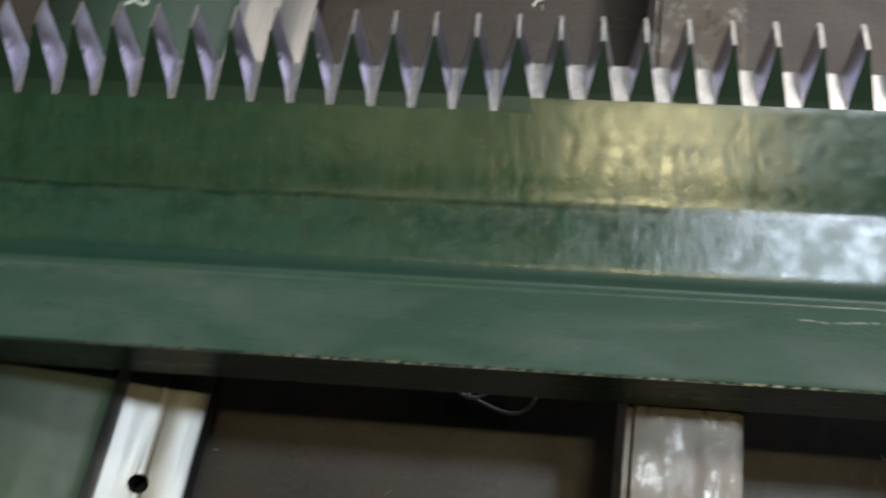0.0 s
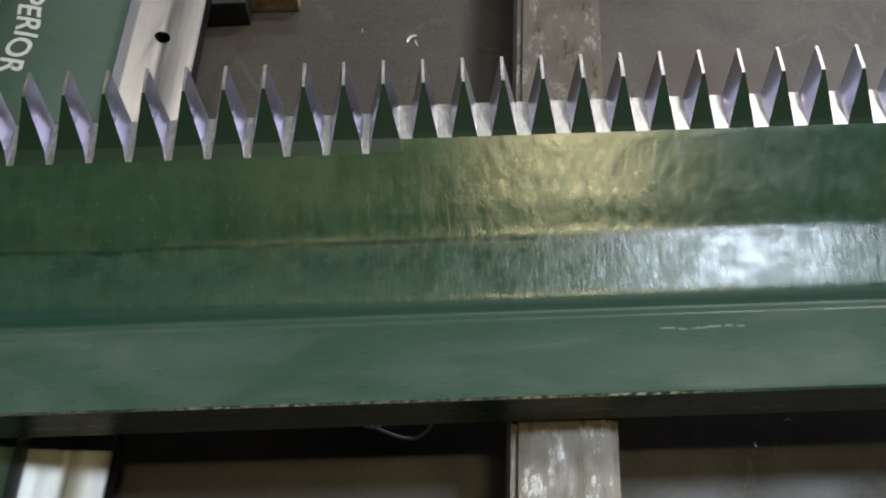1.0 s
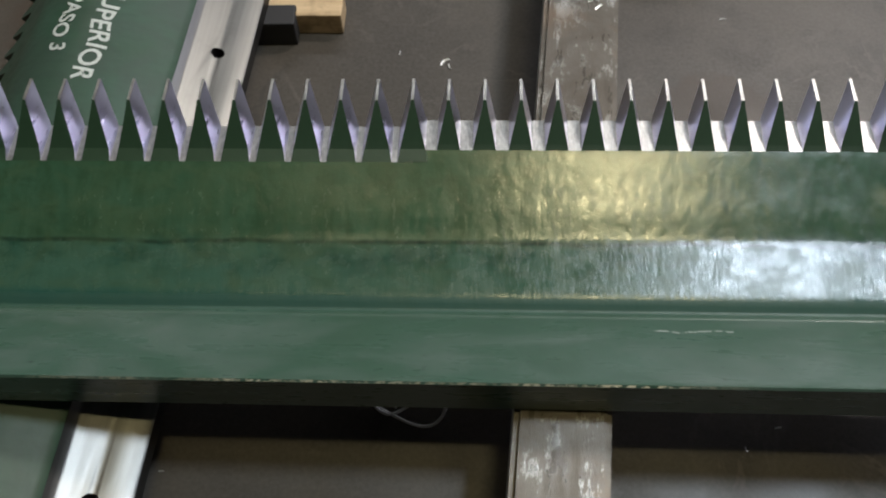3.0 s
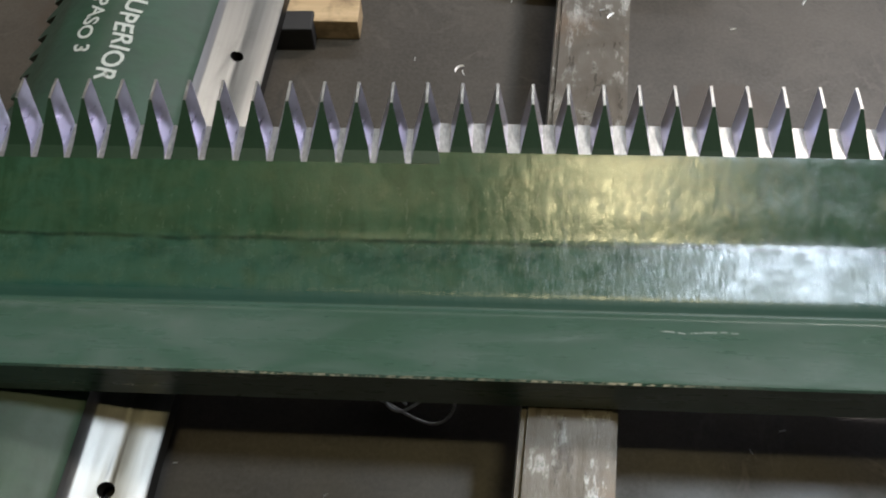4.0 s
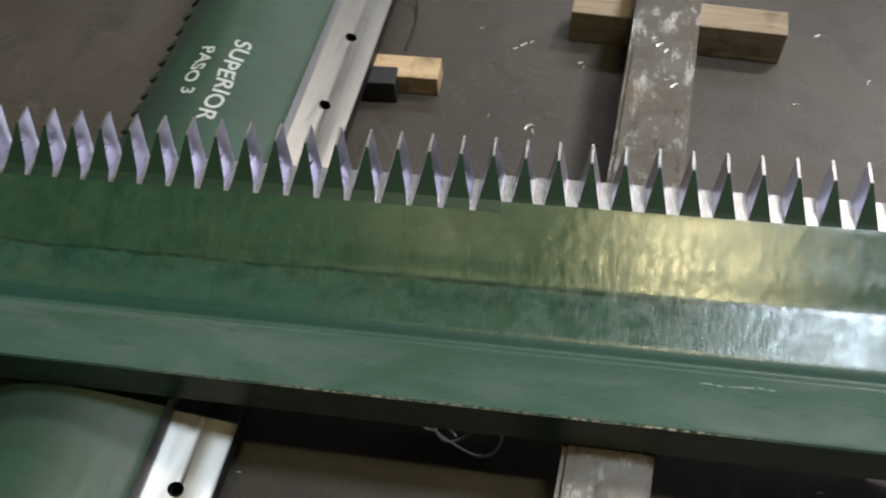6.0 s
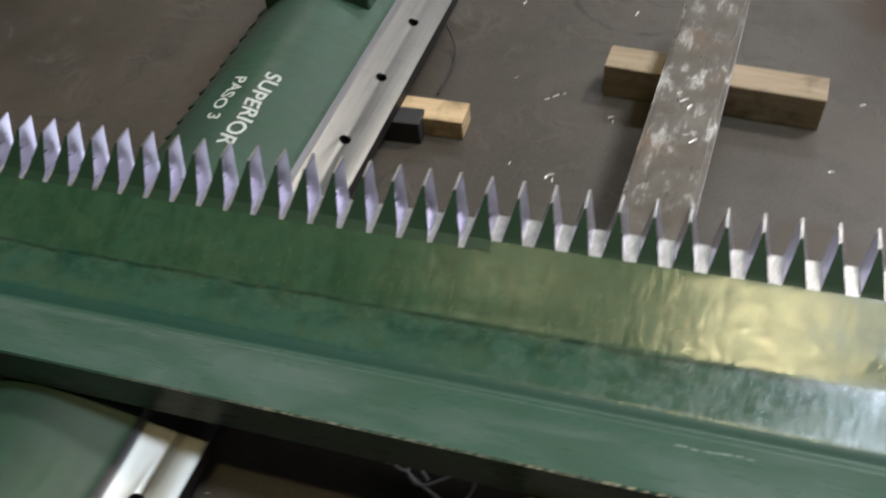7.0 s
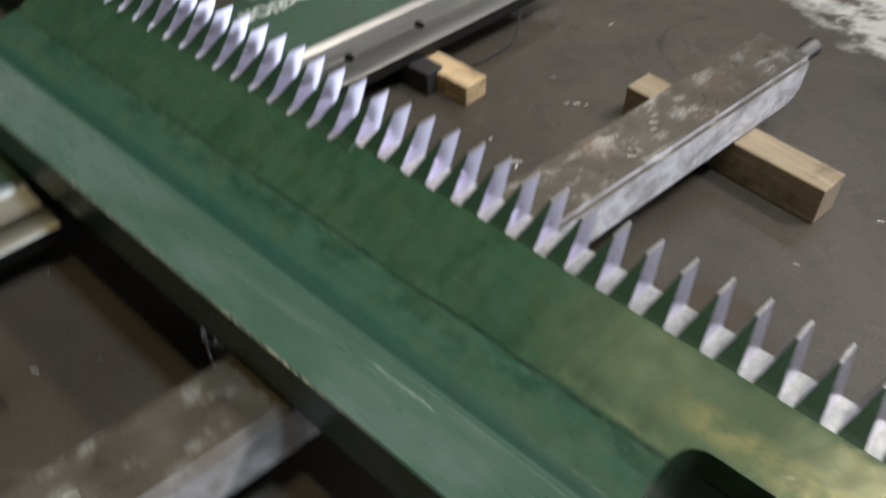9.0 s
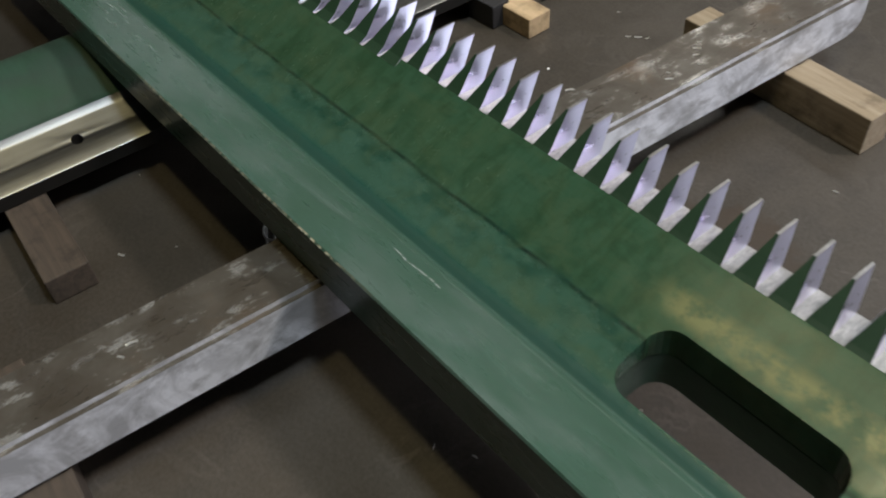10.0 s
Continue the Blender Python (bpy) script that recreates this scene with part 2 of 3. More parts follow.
def concrete():
    """Dark, oil-stained workshop slab with cracks and a patch of spilt white."""
    m, t, s = material("stained_concrete")
    v = coords(t)
    big, mid = noise_tex(t, v, 2.6, 6), noise_tex(t, v, 14, 8, 0.65)
    fine = noise_tex(t, v, 240, 5, 0.7)
    col = mix(t, ramp(t, big, (0.35, 0.0), (0.65, 1.0)), (0.029, 0.022, 0.014), (0.066, 0.053, 0.039))
    col = mix(t, ramp(t, mid, (0.48, 0.0), (0.70, 0.8)), col, (0.030, 0.023, 0.016))
    col = mix(t, ramp(t, fine, (0.35, 0.0), (0.7, 0.35)), col, (0.12, 0.105, 0.088))
    x, y, z = split(t, v)
    # brown patches with ragged edges
    brown_patch = None
    for cx, cy, rx, ry in ((0.43, 0.58, 0.11, 0.07), (-0.40, 0.30, 0.12, 0.22), (0.30, 0.12, 0.08, 0.05)):
        ex, ey = calc(t, "DIVIDE", calc(t, "SUBTRACT", x, cx), rx), calc(t, "DIVIDE", calc(t, "SUBTRACT", y, cy), ry)
        e = calc(t, "SQRT", calc(t, "ADD", calc(t, "MULTIPLY", ex, ex), calc(t, "MULTIPLY", ey, ey)))
        e = calc(t, "ADD", e, calc(t, "MULTIPLY", calc(t, "SUBTRACT", mid, 0.5), 1.6))
        e = ramp(t, e, (0.75, 0.75), (1.0, 0.0))
        brown_patch = e if brown_patch is None else calc(t, "MAXIMUM", brown_patch, e)
    col = mix(t, brown_patch, col, (0.040, 0.024, 0.012))
    # pale drag marks and dried puddle rims
    rim = noise_tex(t, v, 5.5, 6, 0.55, 0.8)
    rim = calc(t, "MULTIPLY", band(t, rim, 0.53, 0.004, 0.012), ramp(t, mid, (0.45, 0.0), (0.6, 0.35)))
    col = mix(t, rim, col, (0.13, 0.11, 0.09))
    # hairline cracks
    c = node(t, "ShaderNodeTexVoronoi", Scale=2.3)
    c.feature = "DISTANCE_TO_EDGE"
    warp = t.nodes.new("ShaderNodeVectorMath")
    warp.operation = "MULTIPLY_ADD"
    nz = node(t, "ShaderNodeTexNoise", Scale=5.0, Detail=6.0)
    t.links.new(v, nz.inputs["Vector"])
    t.links.new(nz.outputs["Color"], warp.inputs[0])
    warp.inputs[1].default_value = (0.35, 0.35, 0)
    t.links.new(v, warp.inputs[2])
    t.links.new(warp.outputs[0], c.inputs["Vector"])
    crack = calc(t, "MULTIPLY", ramp(t, c.outputs["Distance"], (0.0, 1.0), (0.009, 0.0)), ramp(t, big, (0.5, 0.0), (0.6, 0.8)))
    col = mix(t, crack, col, (0.03, 0.025, 0.02))
    # white spill
    dx, dy = calc(t, "SUBTRACT", x, 0.235), calc(t, "SUBTRACT", y, 0.85)
    d = calc(t, "SQRT", calc(t, "ADD", calc(t, "MULTIPLY", calc(t, "MULTIPLY", dx, dx), 0.55), calc(t, "MULTIPLY", dy, dy)))
    d = calc(t, "ADD", d, calc(t, "MULTIPLY", calc(t, "SUBTRACT", noise_tex(t, v, 16, 7, 0.65), 0.5), 0.26))
    spill = ramp(t, d, (0.11, 1.0), (0.16, 0.0))
    gaps = ramp(t, noise_tex(t, v, 13, 8, 0.7), (0.42, 0.0), (0.50, 1.0))
    spill = calc(t, "MULTIPLY", spill, gaps)
    # curved crack
    ax, ay = calc(t, "SUBTRACT", x, 0.065), calc(t, "SUBTRACT", y, 0.575)
    arc = calc(t, "SQRT", calc(t, "ADD", calc(t, "MULTIPLY", ax, ax), calc(t, "MULTIPLY", ay, ay)))
    arc = calc(t, "ADD", arc, calc(t, "MULTIPLY", calc(t, "SUBTRACT", noise_tex(t, v, 22, 6), 0.5), 0.03))
    ring = calc(t, "MULTIPLY", band(t, arc, 0.098, 0.0012, 0.004), ramp(t, calc(t, "ADD", ax, ay), (0.0, 1.0), (0.01, 0.0)))
    ring = calc(t, "MULTIPLY", ring, ramp(t, noise_tex(t, v, 30, 3), (0.4, 0.2), (0.6, 0.9)))
    col = mix(t, ring, col, (0.022, 0.018, 0.014))
    col = mix(t, calc(t, "MULTIPLY", spill, 0.75), col, (0.55, 0.53, 0.50))
    t.links.new(col, s.inputs["Base Color"])
    t.links.new(ramp(t, mid, (0.35, 0.38), (0.7, 0.62)), s.inputs["Roughness"])
    s.inputs["Specular IOR Level"].default_value = 0.6
    relief(t, s, calc(t, "ADD", mid, calc(t, "MULTIPLY", fine, 0.4)), 0.3, 0.0015)
    return m


GREEN_WORN = green_paint("green_enamel_worn", True)
GREEN = green_paint("green_enamel", False)
# the plate's green for the teeth, darkened in colour for their steeper, shaded faces
TOOTH_GREEN_SHADED = plain("shaded_tooth_green", (0.026, 0.062, 0.030), 0.45, 0.0, 90, 0.5)
MILLED = steel("milled_steel", (0.62, 0.615, 0.59), 0.40, (520, 150, 150), 0.45, 1.0, 0.5)
FLANK = steel("ground_steel", (0.64, 0.64, 0.74), 0.30, (40, 40, 300), 0.08, 1.0, 0.02, 0.12)
STRIP = steel("machined_strip_steel", (0.21, 0.205, 0.19), 0.38, (260, 6, 260), 0.22, 1.0, 0.1)
BAR = scale_steel("scaled_bar_steel")
BAR_SIDE = pale_side()
WORN_EDGE = plain("worn_bright_edge", (0.66, 0.64, 0.60), 0.45, 0.4, 45, 0.65)
WOOD_PALE = wood("pale_pine", (0.66, 0.48, 0.28), (0.48, 0.33, 0.18))
WOOD_OLD = wood("weathered_pine", (0.40, 0.32, 0.22), (0.25, 0.185, 0.11))
WOOD_DARK = wood("grimy_pine", (0.09, 0.066, 0.046), (0.045, 0.033, 0.024))
RUBBER = plain("black_rubber", (0.03, 0.028, 0.028), 0.7)
CHIP = steel("bright_chip_steel", (0.9, 0.89, 0.86), 0.35, (200, 200, 200), 0.1, 0.45)
# near-black steel; in the bolt holes it stands in for their shade
HOLE = plain("dark_steel_hole_shade", (0.03, 0.028, 0.025), 0.5, 0.6)
RED = plain("red_plastic", (0.42, 0.06, 0.035), 0.45)
CHALK = plain("white_paint_marker", (0.72, 0.76, 0.70), 0.6, 0.0, 500, 0.5)
WALL = plain("grey_plaster", (0.13, 0.125, 0.115), 0.9, 0.0, 3)
FLOOR = concrete()


# ---- mesh helpers ----
def link(name, bm, mats, parent=None, label=""):
    me = bpy.data.meshes.new(name)
    bmesh.ops.recalc_face_normals(bm, faces=bm.faces)
    bm.to_mesh(me)
    bm.free()
    for m in mats if isinstance(mats, (list, tuple)) else [mats]:
        me.materials.append(m)
    ob = new(name, me)
    if parent:
        ob.parent = parent
    if label:
        tagged(ob, label)
    return ob


part = link


def soften(ob, angle=35):
    for p in ob.data.polygons:
        p.use_smooth = True
    ob.data.set_sharp_from_angle(angle=radians(angle))
    return ob


def box(bm, x0, x1, y0, y1, z0, z1, bevel=0.0, mat=0):
    r = bmesh.ops.create_cube(bm, size=1)
    for v in r["verts"]:
        v.co = Vector(((x0 + x1) / 2 + v.co.x * (x1 - x0), (y0 + y1) / 2 + v.co.y * (y1 - y0), (z0 + z1) / 2 + v.co.z * (z1 - z0)))
    for f in {f for v in r["verts"] for f in v.link_faces}:
        f.material_index = mat
    if bevel:
        edges = list({e for v in r["verts"] for e in v.link_edges})
        bmesh.ops.bevel(bm, geom=edges, offset=bevel, segments=2, affect="EDGES", profile=0.6)
    return bm


def extrude(section, stations, axis="x"):
    """A closed section of (across, up) points swept along stations; ends capped."""
    bm = bmesh.new()
    rings = []
    for s in stations:
        rings.append([bm.verts.new((s, a, b) if axis == "x" else (a, s, b)) for a, b in section])
    n = len(section)
    for r, q in zip(rings, rings[1:]):
        for i in range(n):
            bm.faces.new((r[i], r[(i + 1) % n], q[(i + 1) % n], q[i]))
    bm.faces.new(rings[0])
    bm.faces.new(rings[-1][::-1])
    return bm


def rounded_rect(x0, x1, y0, y1, r, steps=6):
    pts = []
    for cx, cy, a0 in ((x1 - r, y1 - r, 0), (x0 + r, y1 - r, 90), (x0 + r, y0 + r, 180), (x1 - r, y0 + r, 270)):
        for i in range(steps + 1):
            a = radians(a0 + 90 * i / steps)
            pts.append((cx + r * math.cos(a), cy + r * math.sin(a)))
    return pts


def prism(pts, z0, z1):
    bm = bmesh.new()
    lo, hi = [bm.verts.new((x, y, z0)) for x, y in pts], [bm.verts.new((x, y, z1)) for x, y in pts]
    n = len(pts)
    for i in range(n):
        bm.faces.new((lo[i], lo[(i + 1) % n], hi[(i + 1) % n], hi[i]))
    bm.faces.new(lo[::-1])
    bm.faces.new(hi)
    return bm


def ring_prism(outer, inner, z0, z1):
    """A collar between two outlines with the same number of points."""
    bm = bmesh.new()
    n = len(outer)
    v = [[bm.verts.new((x, y, z)) for x, y in pts] for pts, z in ((outer, z0), (inner, z0), (outer, z1), (inner, z1))]
    for i in range(n):
        j = (i + 1) % n
        bm.faces.new((v[0][i], v[0][j], v[2][j], v[2][i]))
        bm.faces.new((v[1][j], v[1][i], v[3][i], v[3][j]))
        bm.faces.new((v[2][i], v[2][j], v[3][j], v[3][i]))
        bm.faces.new((v[0][j], v[0][i], v[1][i], v[1][j]))
    return bm


def carve(ob, cutters):
    """Cuts the bmesh prisms out of ob's mesh for good."""
    for bm in cutters:
        me = bpy.data.meshes.new("cut")
        bmesh.ops.recalc_face_normals(bm, faces=bm.faces)
        bm.to_mesh(me)
        bm.free()
        tool = new("cut", me)
        bpy.context.view_layer.update()
        tool.matrix_world = ob.matrix_world.copy()
        mod = ob.modifiers.new("cut", "BOOLEAN")
        mod.operation, mod.solver, mod.object = "DIFFERENCE", "EXACT", tool
        made = bpy.data.meshes.new_from_object(ob.evaluated_get(bpy.context.evaluated_depsgraph_get()))
        ob.modifiers.clear()
        ob.data = made
        bpy.data.objects.remove(tool)
    return ob


def curve_height(points, x):
    """Smooth interpolation through (x, z) points."""
    xs = [p[0] for p in points]
    for i in range(len(xs) - 1):
        if xs[i] <= x <= xs[i + 1]:
            p = [points[max(0, min(len(xs) - 1, k))] for k in (i - 1, i, i + 1, i + 2)]
            u = (x - xs[i]) / (xs[i + 1] - xs[i])
            w = xs[i + 1] - xs[i]
            m0 = (p[2][1] - p[0][1]) / (p[2][0] - p[0][0]) * w
            m1 = (p[3][1] - p[1][1]) / (p[3][0] - p[1][0]) * w
            return (2 * u**3 - 3 * u**2 + 1) * p[1][1] + (u**3 - 2 * u**2 + u) * m0 + (-2 * u**3 + 3 * u**2) * p[2][1] + (u**3 - u**2) * m1
    return points[0][1] if x < xs[0] else points[-1][1]


# ---- floor and hall ----
bm = bmesh.new()
bmesh.ops.create_grid(bm, x_segments=8, y_segments=8, size=7)
tagged(link("floor", bm, FLOOR), "dark oil-stained concrete workshop floor with white spill", "floor", kind="structure")
for nm, a in (("wall_north", (-7, 7, 7, 7.2, 0, 5.2)), ("wall_south", (-7, 7, -7.2, -7, 0, 5.2)), ("wall_east", (7, 7.2, -7, 7, 0, 5.2)), ("wall_west", (-7.2, -7, -7, 7, 0, 5.2))):
    tagged(link(nm, box(bmesh.new(), *a), WALL), "plain grey plastered workshop hall wall", "wall", kind="structure")
tagged(link("ceiling", box(bmesh.new(), -7, 7, -7, 7, 5.2, 5.4), WALL), "plain grey workshop hall ceiling", "ceiling", kind="structure")

# ---- the toothed plate ----
PITCH = 0.03
TOP = [(-0.262, 0.1595), (-0.232, 0.1432), (-0.206, 0.1290), (-0.194, 0.1224), (-0.1920, 0.1213), (-0.1908, 0.12075), (-0.1896, 0.1206), (-0.1884, 0.1200), (-0.1870, 0.1192), (-0.1852, 0.1183), (-0.1834, 0.1182), (-0.1815, 0.1190), (-0.1765, 0.1214), (-0.173, 0.1226), (-0.155, 0.1258),
       (-0.140, 0.1285), (-0.131, 0.1303), (-0.125, 0.1319), (-0.119, 0.1339), (-0.105, 0.1390), (-0.085, 0.1461), (-0.07, 0.1517), (-0.057, 0.1567), (-0.055, 0.1574), (-0.0535, 0.1581), (-0.023, 0.1832)]
BACK = [(-0.262, 0.1082), (-0.215, 0.1078), (-0.175, 0.1050), (-0.14, 0.1045), (-0.108, 0.1065), (-0.080, 0.1150), (-0.055, 0.1290), (-0.033, 0.1485), (-0.025, 0.1560), (0.0, 0.1830)]
X_LEFT, X_RIGHT, X_STEP = -0.735, 0.60, -0.010

comb = tagged(new("toothed_plate"), "green enamelled curved steel plate with a row of bare ground teeth", "machine part")
comb.matrix_world = pose(0, 0, 0, 0, -1.243, 0)


def plate_section(y_root):
    """Closed section (y, z) of the plate from the front edge to the level root of the notches."""
    ys = [-0.262 + (y_root + 0.262) * i / 72 for i in range(73)]
    ys = sorted(ys + [-0.1955 + 0.0006 * i for i in range(30)])
    top = [(y, curve_height(TOP, y)) for y in ys]
    z = top[-1][1]
    y_back = next(y0 + (y1 - y0) * (z - z0) / (z1 - z0) for (y0, z0), (y1, z1) in zip(BACK, BACK[1:]) if z0 <= z <= z1 and y0 > -0.1)
    low = [(y_back - (y_back + 0.262) * i / 20) for i in range(1, 21)]
    # small round on the front arris
    top[0] = (-0.2605, 0.1595 - 0.0004)
    return top + [(y_back, z)] + [(y, curve_height(BACK, y)) for y in low] + [(-0.262, 0.1575)]


def plate_body(name, x0, x1, y_root):
    sec = plate_section(y_root)
    n = max(2, int((x1 - x0) / 0.05))
    bm = extrude(sec, [x0 + (x1 - x0) * i / n for i in range(n + 1)])
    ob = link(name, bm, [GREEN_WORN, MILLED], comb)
    for p in ob.data.polygons:
        c = p.center
        if p.normal.z > 0.95 and c.y > y_root + 0.002:
            p.material_index = 1
    return ob


body_r = plate_body("body", X_STEP, X_RIGHT, -0.055)
body_l = plate_body("body", X_LEFT, X_STEP, -0.065)
SLOT = rounded_rect(0.386, 0.547, -0.172, -0.109, 0.020)
SLOT_L = rounded_rect(-0.68, -0.52, -0.167, -0.104, 0.020)
carve(body_r, [prism(SLOT, 0.05, 0.2)])
carve(body_l, [prism(SLOT_L, 0.05, 0.2)])
soften(body_r, 14), soften(body_l, 14)
for inner, (a, b) in ((SLOT, (0.35, 0.58)), (SLOT_L, (-0.715, -0.485))):
    soften(part("slot_collar", ring_prism(rounded_rect(a, b, -0.198, -0.081, 0.03), inner, 0.072, 0.108), GREEN, comb, "green collar round the hand hole"))


def tooth_mesh(y_root, half_base, kink=None, half_tip=0.0012):
    """One tapering tooth: green face, bare ground flanks, tip and foot."""
    bm = bmesh.new()
    z_root = curve_height(TOP, y_root)
    steps = 8

    def width(z):
        """Half the tooth's width at a height: the notches are milled level, front to back."""
        if kink and z < kink[0]:
            return half_base + (kink[1] - half_base) * (z - z_root) / (kink[0] - z_root)
        z0, w0 = kink or (z_root, half_base)
        return max(half_tip, w0 + (half_tip - w0) * (z - z0) / (0.1826 - z0))

    front, back = [], []
    y_b0 = -0.025 if y_root > -0.06 else -0.033
    for i in range(steps + 1):
        u = i / steps
        y = y_root + (-0.023 - y_root) * u
        yb = y_b0 - y_b0 * u
        zf, zb = curve_height(TOP, y), max(z_root, curve_height(BACK, yb))
        front.append((width(zf), y, zf))
        back.append((width(zb), yb, zb))
    L = [[bm.verts.new((sx * w, y, z)) for w, y, z in pts] for sx in (-1, 1) for pts in (front, back)]
    fl, bl, fr, br = L
    for i in range(steps):
        for quad, mi in (((fl[i], fr[i], fr[i + 1], fl[i + 1]), 0), ((bl[i], bl[i + 1], br[i + 1], br[i]), 0), ((fl[i], fl[i + 1], bl[i + 1], bl[i]), 1), ((fr[i], br[i], br[i + 1], fr[i + 1]), 1)):
            low_front = mi == 0 and sum(v.co.y for v in quad) / 4 < (-0.050 if kink is None else -0.054) and quad[0] is fl[i]
            bm.faces.new(quad).material_index = 3 if low_front else mi
    bm.faces.new((fl[-1], fr[-1], br[-1], bl[-1])).material_index = 2
    bm.faces.new((fl[0], bl[0], br[0], fr[0])).material_index = 2
    bmesh.ops.recalc_face_normals(bm, faces=bm.faces)
    me = bpy.data.meshes.new("tooth")
    bm.to_mesh(me)
    bm.free()
    for m in (TOOTH_GREEN_SHADED, FLANK, MILLED, TOOTH_GREEN_SHADED):
        me.materials.append(m)
    return me


TOOTH, TOOTH_DEEP = tooth_mesh(-0.055, 0.0097), tooth_mesh(-0.065, 0.0124, (0.1600, 0.0096))
for k in range(-24, 20):
    x = (k + 0.5) * PITCH + 0.005
    t = new("tooth", TOOTH if x > X_STEP + 0.001 else TOOTH_DEEP)
    t.parent, t.location = comb, (x, 0, 0.0004 if k == -1 else 0)

# ---- the second toothed plate, lying face down underneath ----
lower = tagged(new("lower_toothed_plate"), "green toothed plate lying face down with a drilled machined strip", "machine part")
lower.matrix_world = pose(-0.182, 0.505, 0, 0, 0, -3.09)
RIDGE = [(-0.292, 0.012), (-0.275, 0.026), (-0.25, 0.050), (-0.225, 0.0735), (-0.195, 0.0895), (-0.165, 0.0962), (-0.14, 0.0958), (-0.11, 0.0890), (-0.085, 0.0815), (-0.0635, 0.0750)]
LEN2 = 1.33


def lower_section():
    top = [(x, curve_height(RIDGE, x)) for x in [-0.268 + (0.268 - 0.0635) * i / 30 for i in range(31)]]
    strip = [(-0.0622, 0.0752), (-0.0570, 0.0690), (-0.0545, 0.0674), (-0.0350, 0.0608), (-0.0325, 0.0594), (-0.0290, 0.0583), (-0.0265, 0.0580), (-0.002, 0.0520), (0.0, 0.0505)]
    low = [(0.0, 0.0345), (-0.06, 0.0560), (-0.11, 0.073), (-0.15, 0.0800), (-0.19, 0.073), (-0.22, 0.056), (-0.245, 0.033)]
    return top + strip + low


bm = extrude(lower_section(), [-LEN2 + LEN2 * i / 12 for i in range(13)], "y")
body2 = link("body", bm, [GREEN, STRIP, HOLE], lower)
for p in body2.data.polygons:
    if p.center.x > -0.0625 and p.normal.z > 0.2 and abs(p.normal.y) < 0.5:
        p.material_index = 1
    elif p.normal.x > 0.8:
        p.material_index = 2
HOLE2 = rounded_rect(-0.200, -0.108, -0.120, -0.020, 0.016)
HOLES_AT = [-0.018 - 0.117 * i for i in range(11)]
cuts = [prism(HOLE2, 0.0, 0.2)]
for y in HOLES_AT:
    cuts.append(prism([(-0.031 + 0.0068 * math.cos(a * math.pi / 10), y + 0.0068 * math.sin(a * math.pi / 10)) for a in range(20)], 0.0, 0.2))
carve(body2, cuts)
for p in body2.data.polygons:
    if abs(p.normal.z) < 0.35 and -0.0385 < p.center.x < -0.0235 and p.center.y > -LEN2 + 0.01 and p.center.y < -0.005:
        p.material_index = 2
soften(body2, 28)
# added dark strip under the bolt holes, so that they look shaded
part("hole_shade_strip", box(bmesh.new(), -0.045, -0.016, -LEN2 + 0.02, -0.02, 0.028, 0.0335), HOLE, lower)
outer2 = rounded_rect(-0.246, -0.084, -0.152, -0.003, 0.005)
boss = part("hand_hole_collar", ring_prism(outer2, HOLE2, 0.045, 0.1040), GREEN, lower, "raised green rectangular collar round the hand hole")
soften(boss)
t2 = bmesh.new()
vs = [[t2.verts.new(c) for c in ((-0.266, s * a, curve_height(RIDGE, -0.266)), (-0.292, s * b, 0.012), (-0.285, s * b, 0.002), (-0.248, s * a, 0.034))] for s, a, b in ((-1, 0.0112, 0.0018), (1, 0.0112, 0.0018))]
for i in range(4):
    t2.faces.new((vs[0][i], vs[0][(i + 1) % 4], vs[1][(i + 1) % 4], vs[1][i]))
t2.faces.new(vs[0]), t2.faces.new(vs[1][::-1])
first = part("tooth", t2, GREEN, lower)
first.location = (0, -0.02, 0)
for k in range(1, 43):
    t = new("tooth", first.data)
    t.parent, t.location = lower, (0, -0.02 - PITCH * k, 0)


def writing(name, text, size, x, y):
    """Hand lettering in white paint marker, laid on the curved back."""
    cu = bpy.data.curves.new(name, "FONT")
    cu.body, cu.size, cu.shear, cu.offset, cu.space_character = text, size, 0.08, 0.0005, 1.0
    tmp = new("tmp", cu)
    me = bpy.data.meshes.new_from_object(tmp.evaluated_get(bpy.context.evaluated_depsgraph_get()))
    bpy.data.objects.remove(tmp)
    rnd = random.Random(5)
    bm = bmesh.new()
    bm.from_mesh(me)
    bmesh.ops.subdivide_edges(bm, edges=[e for e in bm.edges if e.calc_length() > 0.006], cuts=1)
    for v in bm.verts:
        u, w = v.co.x, v.co.y
        w += 0.0022 * math.sin(u * 95) + rnd.uniform(-1, 1) * 0.0002
        px, py = x + w, y - u
        v.co = Vector((px, py, curve_height(RIDGE, px) + 0.0007))
    return part(name, bm, CHALK, lower, "white hand-lettered paint-marker writing")


writing("lettering", "SUPERIOR", 0.029, -0.151, -0.316)
writing("lettering", "PASO 3", 0.0250, -0.190, -0.328)


# ---- supports ----
def block(name, label, x, y, rz, lx, ly, lz, mat, z=0.0, category="wood block", bevel=0.002):
    ob = link(name, box(bmesh.new(), -lx / 2, lx / 2, -ly / 2, ly / 2, 0, lz, bevel), mat)
    ob.matrix_world = pose(x, y, z, 0, 0, rz)
    return tagged(ob, label, category)


